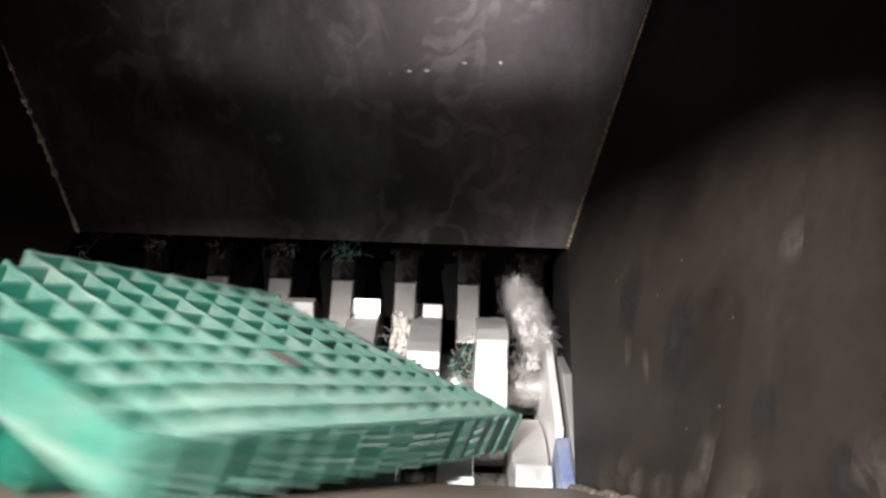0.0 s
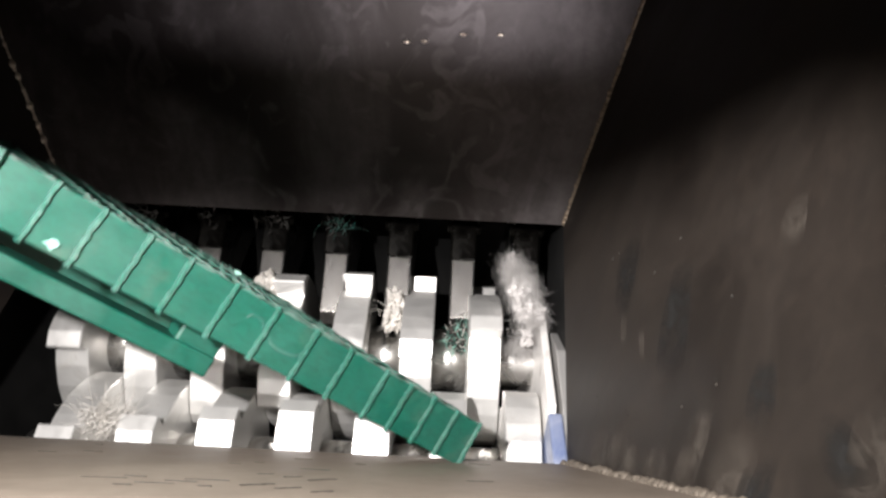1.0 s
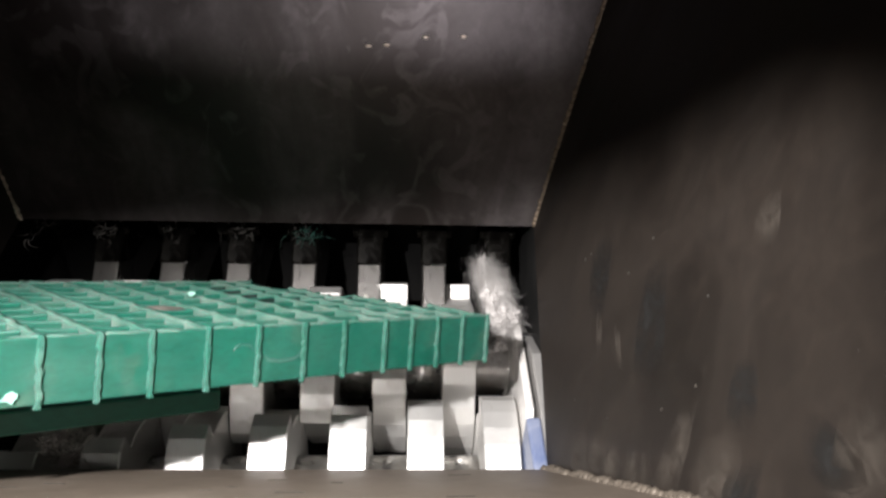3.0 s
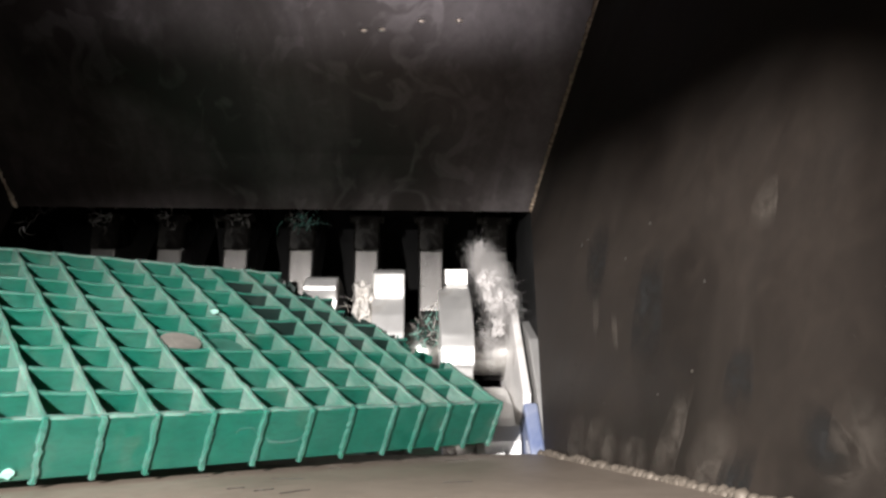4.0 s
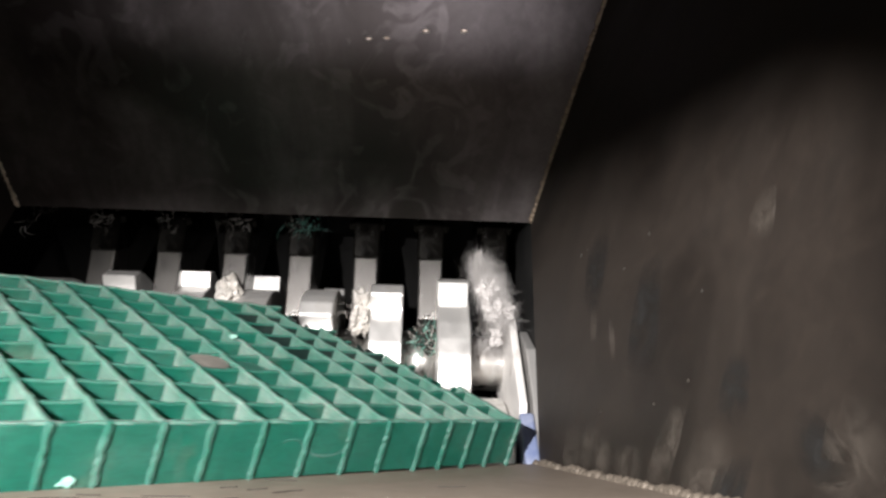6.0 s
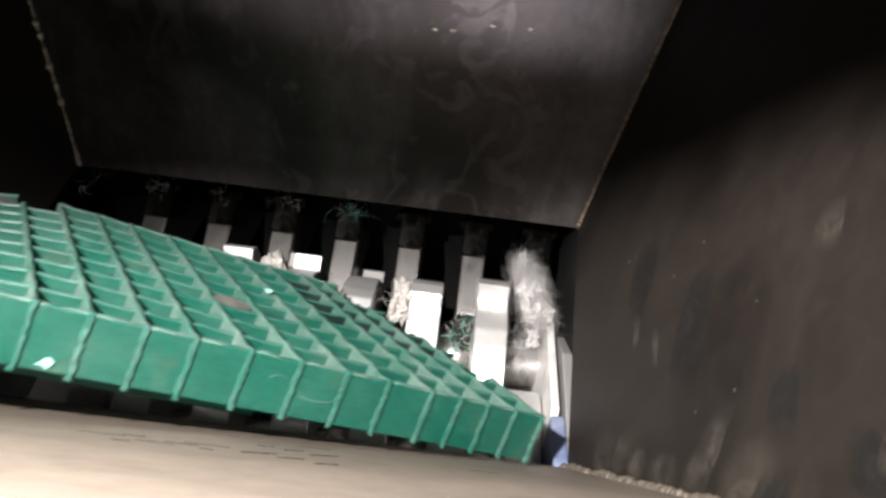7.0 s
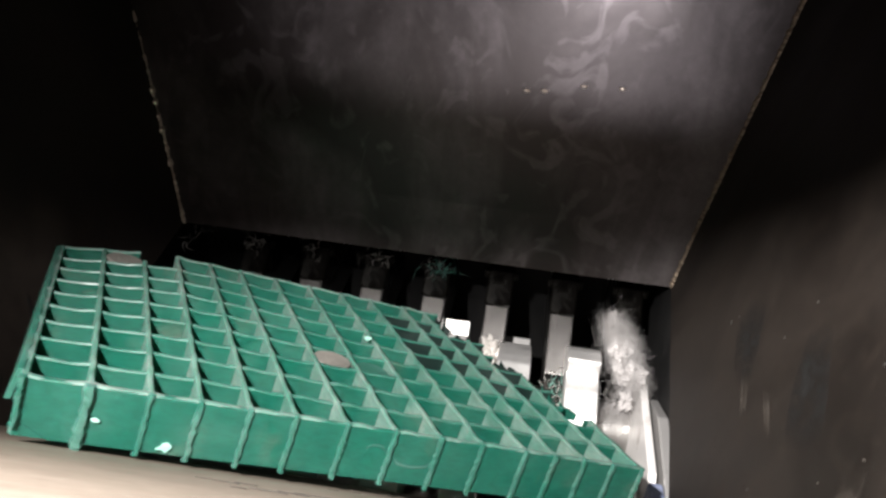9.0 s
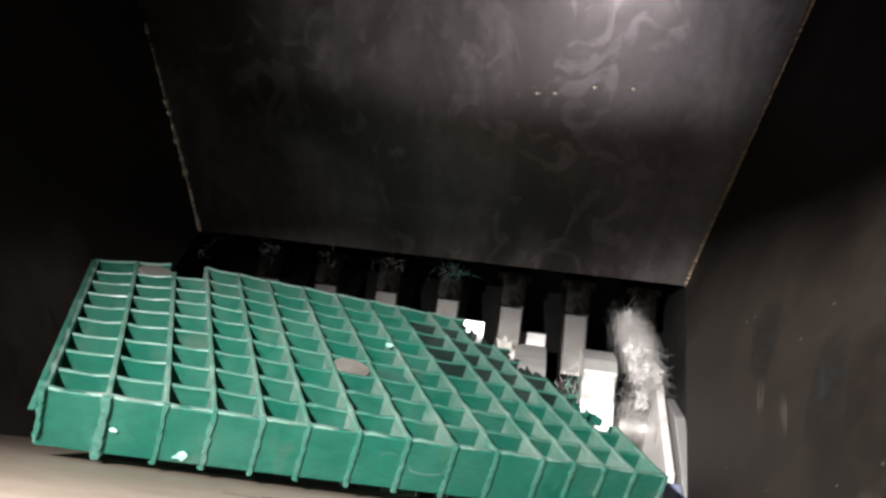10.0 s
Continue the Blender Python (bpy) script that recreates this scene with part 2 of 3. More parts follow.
def disc_outline(hook):
    """The outline of a cutter: hooked teeth whose face leads towards +angle when hook is 1."""
    pts = []
    step = 360 / TEETH
    for k in range(TEETH):
        for a, r in ((0, 1.0), (1.0, 0.81), (15, 0.80), (33, 0.815), (48, 0.845), (60, 0.89), (71, 0.95), (80, 1.0)):
            th = radians((k * step + a) * hook)
            pts.append((R_DISC * r * math.cos(th), R_DISC * r * math.sin(th)))
    return pts if hook > 0 else pts[::-1]


def cutter_shaft(label, y, z, xs, hook, lag):
    root = tagged(new("cutter_shaft"), label, "shredder shaft", group="cutter shafts")
    root.matrix_basis = pose(0, y, z)
    bm = bmesh.new()
    bmesh.ops.create_cone(bm, cap_ends=True, segments=48, radius1=R_SPACER - 0.006, radius2=R_SPACER - 0.006, depth=0.84, matrix=pose(0, 0, 0, 0, 90, 0))
    part("shaft", bm, shaft_steel, root)
    bm = bmesh.new()
    add_prism(bm, disc_outline(hook), -THICK / 2, THICK / 2, lambda p, q, s: (s, p, q))
    bevelled(bm, 0.0016, 1)
    first = part("cutter_disc", bm, disc_steel, root)
    first.matrix_basis = pose(xs[0], 0, 0)
    for i, x in enumerate(xs):
        if i:
            shared("cutter_disc", first.data, root, pose(x, 0, 0, hook * lag * i))
    bm = bmesh.new()
    bmesh.ops.create_cone(bm, cap_ends=True, segments=48, radius1=R_SPACER, radius2=R_SPACER, depth=PITCH - THICK - 0.001, matrix=pose(0, 0, 0, 0, 90, 0))
    for f in bm.faces:
        f.smooth = len(f.verts) == 4
    sp = part("spacer_ring", bm, shaft_steel, root)
    sp.matrix_basis = pose(xs[0] - PITCH / 2, 0, 0)
    for x in xs[1:-1]:
        shared("spacer_ring", sp.data, root, pose(x - PITCH / 2, 0, 0))
    return root


Y_FAR_SHAFT, Y_NEAR_SHAFT, Z_SHAFT, Z_LOW_SHAFT = -0.10, -0.318, -0.24, -0.288
far_shaft = cutter_shaft("steel shredder shaft with hooked cutter discs beside the cleaning fingers", Y_FAR_SHAFT, Z_SHAFT, [0.298 - PITCH * i for i in range(7)], 1, 19)
near_shaft = cutter_shaft("steel shredder shaft with hooked cutter discs beside the feed ledge", Y_NEAR_SHAFT, Z_LOW_SHAFT, [0.355 - PITCH * i for i in range(7)], -1, -8.5)


# ---- cleaning fingers ----
def finger():
    outline = [(0.20, -0.03), (0.06, -0.05), (-0.085, -0.15), (-0.088, -0.178), (-0.05, -0.2), (0.2, -0.2)]
    bm = bmesh.new()
    add_prism(bm, outline, -0.021, 0.021, lambda y, z, s: (s, y, z))
    bevelled(bm, 0.003, 2)
    root = part("cleaning_finger", bm, finger_steel)
    tagged(root, "worn steel cleaning finger between the cutter discs", "cleaning finger", group="cleaning fingers")
    # added cover: grease and the back plate's shade in one near-black colour
    bm = bmesh.new()
    add_prism(bm, [(0.2, -0.027), (0.058, -0.047), (0.0, -0.0875), (0.004, -0.094), (0.05, -0.12), (0.2, -0.12)], -0.023, 0.023, lambda y, z, s: (s, y, z))
    bevelled(bm, 0.003, 1)
    part("shade_cover", bm, grease_shade_steel, root, "near-black greasy cover with the back plate's shade in its colour")
    for sx in (-0.03, 0.03):
        bm = bmesh.new()
        bmesh.ops.create_cone(bm, cap_ends=True, segments=6, radius1=0.006, radius2=0.006, depth=0.012, matrix=pose(sx * 0.85, 0.05, -0.055))
        part("bolt", bm, grease_shade_steel, root)
    return root


first_finger = finger()
first_finger.matrix_basis = pose(0.372, 0, 0)
for i in range(1, 7):
    copy_thing(first_finger, pose(0.372 - 0.1135 * i, 0, 0))


# ---- weld beads ----
def weld(name, a, b, r, seed, label, mat=weld_metal):
    """A run of overlapping beads from a to b."""
    rnd = random.Random(seed)
    a, b = Vector(a), Vector(b)
    count = int((b - a).length / (r * 0.55))
    bm = bmesh.new()
    for i in range(count):
        p = a.lerp(b, i / count) + Vector([rnd.uniform(-0.2, 0.2) * r for _ in range(3)])
        s = r * rnd.uniform(0.55, 1.2)
        bmesh.ops.create_icosphere(bm, subdivisions=1, radius=s, matrix=Matrix.Translation(p) @ pose(0, 0, 0, rnd.uniform(0, 90), rnd.uniform(0, 90), 0))
    for f in bm.faces:
        f.smooth = True
    return tagged(part(name, bm, mat), label, "weld seam", kind="structure")


# west seam is paler and thicker; its gleam is put into the colour
for sgn, nm in ((1, "trim_weld_east"), (-1, "trim_weld_west")):
    bend = (sgn * (HALF + BEND * FLARE), BEND * LEAN - lip, BEND)
    weld(nm, bend, (sgn * (HALF + TOP * FLARE), TOP * LEAN, TOP), 0.0055 if sgn > 0 else 0.008, 1, "shiny brown weld seam in the hopper corner", weld_brown if sgn > 0 else weld_metal)
    weld(nm + "_foot", (sgn * HALF, 0, 0), bend, 0.005, 2, "shiny brown weld seam in the hopper corner", weld_brown if sgn > 0 else weld_metal)
weld("trim_weld_ledge", (HALF - 0.025, Y_NEAR, Z_NEAR), (HALF - 0.025 + RUN * SL * FLARE, Y_NEAR - RUN, Z_NEAR + RUN * SL), 0.007, 3, "rough weld seam along the feed ledge", weld_dusty)


# ---- pallet ----
C = 0.0495  # one cell
DEEP = 1.178 * C
POSTS = [-0.001, 0.831, 1.627, 2.409, 3.178, 4.255, 5.228, 6.247, 7.275, 8.310, 9.185, 10.094, 10.961, 11.956, 12.986]
US = [C * u for u in POSTS]
ROW = 0.909 * C
SKEW = 0.089  # the grid has been pushed out of square


def reach(u):
    """How far the grid still goes at u cells from the broken corner, in cells."""
    return min(8.18, 2.2 + 2.5 * max(u, 0.0))


def on_pallet(u, v, z):
    """A place on the deck; its far corner hangs down."""
    sag = 0.42 * C * max(0.0, (u / C - 10.1) / 2.9) ** 1.2 * max(0.0, v / (8.18 * C))
    return Vector((-u - SKEW * max(v, 0.0), v, z - sag))


def rib(name, root, along_v, fixed, a, b, wide, sides, bead, drop, rnd):
    """A thin upright wall with a worn top bead that swells at the crossings and dips between them."""
    bm = bmesh.new()
    w = wide * C
    step = C if not along_v else ROW
    n = max(3, 3 * round((b - a) / step))
    secs = [(-w * 0.8, -DEEP * 0.98), (w * 0.8, -DEEP * 0.98), (w * 0.9, -drop - 0.13 * C), (w * 1.08, -drop - 0.04 * C), (w * 0.7, -drop), (-w * 0.7, -drop), (-w * 1.08, -drop - 0.04 * C), (-w * 0.9, -drop - 0.13 * C)]
    prev = None
    for i in range(n + 1):
        s = a + (b - a) * i / n
        node = 1.12 if i % 3 == 0 else 0.96
        dip = rnd.uniform(-0.012, 0.012) * C - (0.0 if i % 3 == 0 else 0.028 * C)
        cur = []
        for x, z in secs:
            x *= (node if z > -0.5 * C else 1.0) * rnd.uniform(0.94, 1.08)
            zz = z + (dip if z > -drop - 0.06 * C else 0.0)
            cur.append(bm.verts.new(on_pallet(fixed + x, s, zz) if along_v else on_pallet(s, fixed + x, zz)))
        if prev:
            for k in range(8):
                bm.faces.new((prev[k], prev[(k + 1) % 8], cur[(k + 1) % 8], cur[k]))
        else:
            bm.faces.new(cur[::-1])
        prev = cur
    bm.faces.new(prev)
    bmesh.ops.recalc_face_normals(bm, faces=bm.faces)
    ob = part(name, bm, sides, root)
    ob.data.materials.append(bead)
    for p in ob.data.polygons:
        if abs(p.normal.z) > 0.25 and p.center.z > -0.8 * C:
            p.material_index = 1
    return ob


def pallet():
    root = tagged(new("plastic_pallet"), "green plastic grid pallet, dusty and broken at one corner", "pallet")
    rnd = random.Random(7)
    for k, u in enumerate(US):
        end = reach(POSTS[k]) * C + (rnd.uniform(-0.25, 0.2) * C if k < 4 else 0.0)
        if k == 12:
            end -= 0.75 * C
        # long ribs are paler than the cross ribs, walls and bead alike
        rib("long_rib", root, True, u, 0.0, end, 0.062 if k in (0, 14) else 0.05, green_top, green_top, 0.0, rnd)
    for r in range(10):
        v = ROW * r
        first = 0
        while reach(POSTS[first]) * C < v - 0.3 * C:
            first += 1
        a = US[first] - (rnd.uniform(0.1, 0.65) * C if first else 0.0)
        bead = green_top if r in (0, 9) else green_mid
        if 4 <= r <= 8:  # the walls by the torn edge are a blackish green
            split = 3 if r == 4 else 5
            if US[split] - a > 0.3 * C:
                rib("cross_rib", root, False, v, a, US[split], 0.04, green_dark, green_mid, 0.05 * C, rnd)
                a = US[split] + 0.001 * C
        b = US[-1]
        if r == 9:  # the back rim is broken out beside the plug
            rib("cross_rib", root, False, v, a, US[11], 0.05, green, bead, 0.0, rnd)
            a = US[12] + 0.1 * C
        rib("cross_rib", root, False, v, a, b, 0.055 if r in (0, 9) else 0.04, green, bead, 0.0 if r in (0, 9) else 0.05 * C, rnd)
    # stubs and curled rags along the torn edge
    for i in range(26):
        v = rnd.uniform(1.6, 8.1)
        u = max(0.0, (v - 2.2) / 2.5) - rnd.uniform(0.0, 0.45)
        bm = bmesh.new()
        ln, h, lean = rnd.uniform(0.15, 0.4) * C, rnd.uniform(0.12, 0.3) * C, rnd.uniform(-0.5, 0.5)
        prev = None
        for j in range(5):
            q = j / 4
            x, y = ln * q, lean * ln * q * q
            hh = h * (1 - 0.6 * q) * rnd.uniform(0.7, 1.1)
            cur = [bm.verts.new(on_pallet(u * C - x, v * C + y + dy, z)) for dy, z in ((-0.02 * C, -0.5 * C), (0.02 * C, -0.5 * C), (0.02 * C, -0.35 * C + hh), (-0.02 * C, -0.35 * C + hh))]
            if prev:
                for k in range(4):
                    bm.faces.new((prev[k], prev[(k + 1) % 4], cur[(k + 1) % 4], cur[k]))
            else:
                bm.faces.new(cur[::-1])
            prev = cur
        bm.faces.new(prev)
        bmesh.ops.recalc_face_normals(bm, faces=bm.faces)
        part("torn_rag", bm, green_dark if v > 5.0 else green, root)
    # front skirt, cut off aslant at its whole end, with upright posts
    bm = bmesh.new()
    outline = [(0.0, -0.03 * C), (-US[-1], -0.03 * C), (-US[-1], -0.72 * DEEP), (-US[-1] + 0.55 * C, -DEEP), (0.0, -DEEP)]
    add_prism(bm, outline, -0.06 * C, 0.04 * C, lambda p, q, s: (p, s, q))
    bevelled(bm, 0.03 * C, 2)
    part("front_skirt", bm, green, root)
    for k, u in enumerate(US):
        bm = bmesh.new()
        w = (0.11 if k == 13 else 0.06) * C
        pr = (0.19 if k in (13, 14) else 0.125) * C
        deep = 0.74 * DEEP if k == 14 else DEEP
        n = 14
        prev = None
        for i in range(n + 1):
            z = 0.01 * C - (deep + 0.06 * C) * i / n
            cx = -u + rnd.uniform(-0.018, 0.018) * C
            ww = w * rnd.uniform(0.7, 1.25)
            cur = [bm.verts.new(q) for q in ((cx - ww, -0.05 * C, z), (cx - ww * 0.6, -pr * rnd.uniform(0.9, 1.08), z), (cx + ww * 0.6, -pr, z), (cx + ww, -0.05 * C, z))]
            if prev:
                for a in range(4):
                    bm.faces.new((prev[a], prev[(a + 1) % 4], cur[(a + 1) % 4], cur[a]))
            else:
                bm.faces.new(cur)
            prev = cur
        bm.faces.new(prev[::-1])
        bmesh.ops.recalc_face_normals(bm, faces=bm.faces)
        part("skirt_post", bm, green_mid, root)
    # side skirt on the unbroken side, leaning outwards
    bm = bmesh.new()
    prev = None
    for i in range(15):
        v = (0.15 + 8.0 * i / 14) * C
        drop = (0.5 + 0.2 * min(1.0, i / 3)) * DEEP
        out = 0.1 * C
        cur = [bm.verts.new(on_pallet(US[-1] + du, v, z)) for du, z in ((0.03 * C, 0.0), (0.13 * C, 0.0), (0.13 * C + out, -drop), (0.03 * C + out, -drop))]
        if prev:
            for a in range(4):
                bm.faces.new((prev[a], prev[(a + 1) % 4], cur[(a + 1) % 4], cur[a]))
        else:
            bm.faces.new(cur)
        prev = cur
    bm.faces.new(prev[::-1])
    bmesh.ops.recalc_face_normals(bm, faces=bm.faces)
    part("side_skirt", bm, green_mid, root, "pale scuffed side skirt")
    # round plugs in the grid
    for u, v in PLUGS:
        bm = bmesh.new()
        bmesh.ops.create_cone(bm, cap_ends=True, segments=28, radius1=0.46 * C, radius2=0.46 * C, depth=0.3 * C, matrix=Matrix.Translation(on_pallet(u * C, v * C, -0.24 * C)))
        bevelled(bm, 0.03 * C, 2)
        plug = part("round_plug", bm, plug_dust, root, "dusty grey round plug")
        for i in range(5):  # moulded marks
            bm = bmesh.new()
            add_box(bm, (-0.16 * C, -0.018 * C, 0), (0.16 * C * rnd.uniform(0.5, 1), 0.018 * C, 0.012 * C), Matrix.Translation(on_pallet((u + 0.02) * C, (v + 0.24 - 0.12 * i) * C, -0.092 * C)) @ pose(0, 0, 0, 0, 0, 20))
            part("moulded_mark", bm, plug_dust, plug)
    # a closed cell beside the plug
    bm = bmesh.new()
    bmesh.ops.create_cone(bm, cap_ends=True, segments=24, radius1=0.47 * C, radius2=0.47 * C, depth=0.08 * C, matrix=Matrix.Translation(on_pallet(5.74 * C, 3.18 * C, -0.25 * C)))
    bevelled(bm, 0.02 * C, 1)
    part("round_boss", bm, green_mid, root)
    # feet and lower runners
    for v0 in (2.4, 6.0):
        bm = bmesh.new()
        add_box(bm, (-13.0 * C, v0 * C, -DEEP - 1.2 * C), (-5.9 * C, (v0 + 1.1) * C, -DEEP - 0.7 * C))
        bevelled(bm, 0.06 * C, 2)
        part("lower_runner", bm, green, root)
        for u0, u1 in ((5.9, 7.0), (11.3, 13.0)):
            bm = bmesh.new()
            add_box(bm, (-u1 * C, (v0 + 0.05) * C, -DEEP - 0.75 * C), (-u0 * C, (v0 + 0.95) * C, -DEEP + 0.02 * C))
            bevelled(bm, 0.08 * C, 2)
            part("foot", bm, green, root)
    # curved scuffs on the skirt
    for u0, span, z0, deep in ((5.3, 0.8, 0.62, 0.14), (6.35, 0.4, 0.5, -0.12)):
        bm = bmesh.new()
        prev = None
        for i in range(13):
            a = i / 12
            x, z = -(u0 + span * a) * C, -(z0 + deep * math.sin(math.pi * a) ** 0.35) * C
            cur = [bm.verts.new((x, -0.063 * C, z - 0.03 * C)), bm.verts.new((x, -0.07 * C, z)), bm.verts.new((x, -0.063 * C, z + 0.03 * C))]
            if prev:
                bm.faces.new((prev[0], prev[1], cur[1], cur[0]))
                bm.faces.new((prev[1], prev[2], cur[2], cur[1]))
            prev = cur
        part("scuff", bm, green_mid, root, "pale curved scuff")
    # torn pale flakes
    for u, v, z, sz in FLAKES:
        bm = bmesh.new()
        pts = []
        for i in range(9):
            th = 2 * math.pi * i / 9
            k = sz * C * rnd.uniform(0.55, 1.2)
            pts.append((1.25 * k * math.cos(th), 0.8 * k * math.sin(th)))
        at = Vector((-(u + SKEW * max(v, 0)) * C, v * C, z * C))
        add_prism(bm, pts, -0.012 * C, 0.02 * C, lambda p, q, h: at + Vector((p, -h - 0.25 * abs(p), q)))
        bmesh.ops.recalc_face_normals(bm, faces=bm.faces)
        part("torn_flake", bm, pale_chip, root, "pale torn plastic flake")
    return root


the_pallet = pallet()


# ---- small things ----
def strands(name, count, start, spread, run, length, width, mats_share, seed, curl=0.5, lean=(0, 0, 0)):
    """A tuft of thin, curling three-sided strands in one mesh."""
    rnd = random.Random(seed)
    verts, faces = [], []
    for _ in range(count):
        p = Vector(start) + Vector([rnd.gauss(0, s) for s in spread]) + Vector(run) * rnd.random()
        d = (Vector([rnd.uniform(-1, 1) for _ in range(3)]) + Vector(lean)).normalized()
        ln = length * rnd.uniform(0.5, 1.3)
        w = width * rnd.uniform(0.6, 1.4)
        n = 5
        base = len(verts)
        for i in range(n + 1):
            side = d.orthogonal().normalized()
            up = d.cross(side)
            ww = w * (1 - 0.7 * i / n)
            for a in (0, 2.1, 4.2):
                verts.append(p + side * math.cos(a) * ww + up * math.sin(a) * ww)
            if i:
                for a in range(3):
                    b0, b1 = base + 3 * (i - 1), base + 3 * i
                    faces.append((b0 + a, b0 + (a + 1) % 3, b1 + (a + 1) % 3, b1 + a))
            d = (d + Vector([rnd.uniform(-1, 1) for _ in range(3)]) * curl).normalized()
            p = p + d * ln / n
    me = bpy.data.meshes.new(name)
    me.from_pydata(verts, [], faces)
    me.materials.append(mats_share)
    return new(name, me)


def crumple(name, at, size, seed, mat, parent=None, rough=0.35):
    """A crumpled lump or scrap, uneven all round."""
    rnd = random.Random(seed)
    bm = bmesh.new()
    bmesh.ops.create_icosphere(bm, subdivisions=4, radius=1.0)
    off = Vector((rnd.uniform(0, 9), rnd.uniform(0, 9), rnd.uniform(0, 9)))
    for v in bm.verts:
        k = 1 + rough * noise.noise(v.co * 1.7 + off) + 0.6 * rough * noise.noise(v.co * 4.5 + off) + 0.25 * rough * noise.noise(v.co * 11 + off)
        v.co = Vector((v.co.x * size[0], v.co.y * size[1], v.co.z * size[2])) * k + Vector(at)
    return part(name, bm, mat, parent)


fluff = tagged(crumple("fibre_tuft", (0.355, -0.08, -0.083), (0.018, 0.032, 0.02), 5, fluff_white, None, 0.6), "white fluffy tuft of torn fibres caught on a cleaning finger", "fibre tuft")
for at, size, sd in (((0.340, -0.035, -0.06), (0.009, 0.02, 0.01), 6), ((0.371, -0.115, -0.1), (0.022, 0.024, 0.018), 7), ((0.366, -0.15, -0.125), (0.01, 0.014, 0.012), 8)):
    crumple("fibre_clump", at, size, sd, fluff_white, fluff, 0.7)
hair = strands("loose_fibre", 7500, (0.336, -0.03, -0.058), (0.01, 0.012, 0.009), (0.036, -0.095, -0.045), 0.03, 0.0001, fluff_white, 11, 0.3, (0.5, -1.3, -0.1))
hair.parent = fluff
hair["kind"] = "stuff"
hair = strands("loose_fibre", 350, (0.362, -0.14, -0.125), (0.012, 0.012, 0.012), (0.0, -0.02, -0.04), 0.035, 0.0002, fluff_white, 13, 0.35, (0.0, -0.4, -1.2))
hair.parent = fluff
hair["kind"] = "stuff"
wisp = tagged(crumple("film_scrap", (0.143, -0.085, -0.135), (0.019, 0.045, 0.03), 8, film_grey, None, 0.5), "crumpled pale plastic film scrap on a cleaning finger", "film scrap")
hair = strands("loose_fibre", 24, (0.14, -0.1, -0.13), (0.012, 0.02, 0.01), (0, 0, 0), 0.035, 0.0003, film_grey, 12)
hair.parent = wisp
wisp = tagged(crumple("film_scrap", (-0.082, -0.07, -0.115), (0.018, 0.03, 0.02), 9, film_grey, None, 0.6), "crumpled pale plastic film scrap on a cleaning finger", "film scrap")
clump = tagged(crumple("shred_clump", (0.2585, -0.108, -0.178), (0.024, 0.022, 0.03), 15, soot, None, 0.35), "dark clump of green plastic shreds under a finger tip", "shred clump")
for nm, mt, sd in (("green_shreds", pale_chip, 21), ("green_shreds", green_mid, 22), ("film_shreds", film_grey, 23)):
    hair = strands(nm, 45, (0.2585, -0.118, -0.17), (0.013, 0.009, 0.012), (0, 0, 0), 0.035, 0.0008, mt, sd, 0.8)
    hair.parent = clump
tuft = tagged(strands("green_shavings", 26, (0.045, 0.02, -0.035), (0.014, 0.01, 0.003), (0, 0, 0), 0.025, 0.0006, green_mid, 31, 0.5), "green plastic shavings caught under the back plate", "plastic shavings")
for i in range(5):
    tagged(strands("plastic_shreds", 26, (0.03 - 0.1135 * i, 0.045, -0.045), (0.012, 0.02, 0.006), (0, 0, 0), 0.022, 0.0011, film_dark, 40 + i, 0.8), "dark shiny plastic shreds on top of a cleaning finger", "plastic shreds", group="shreds on the fingers", kind="stuff")
tagged(strands("straw_tuft", 160, (-0.262, -0.335, -0.155), (0.018, 0.012, 0.012), (0, 0, 0), 0.05, 0.0007, film_grey, 51, 0.5), "pale fibre shreds between the cutter discs", "fibre shreds")

# plates beside the shaft ends
bm = bmesh.new()
add_prism(bm, [(-0.33, -0.30), (-0.33, -0.15), (-0.30, -0.112), (-0.12, -0.112), (-0.05, -0.15), (-0.05, -0.30)], 0.388, 0.400, lambda y, z, s: (s, y, z))
bevelled(bm, 0.002, 2)
tagged(part("end_plate", bm, end_steel), "shiny worn steel end plate beside the cutter discs", "end plate")
bm = bmesh.new()
add_prism(bm, [(-0.402, -0.32), (-0.402, -0.116), (-0.2, -0.1), (-0.12, -0.14), (-0.1, -0.32)], 0.4075, 0.4235, lambda y, z, h: (h, y, z))
bevelled(bm, 0.003, 2)
tagged(part("liner_plate", bm, liner_steel), "scuffed grey steel liner plate beside the shaft ends", "liner plate")
bm = bmesh.new()
add_box(bm, (0.386, -0.405, -0.24), (0.407, -0.315, -0.112))
bevelled(bm, 0.004, 2)
tagged(part("blue_strip", bm, blue), "scuffed blue plastic strip beside the end plate", "plastic strip")


def on_east(y, z, out=0.0):
    return Vector((HALF + z * FLARE - out, y, z))


def on_west(y, z, out=0.0):
    return Vector((-(HALF + z * FLARE - 0.13 * y) + out, y, z))


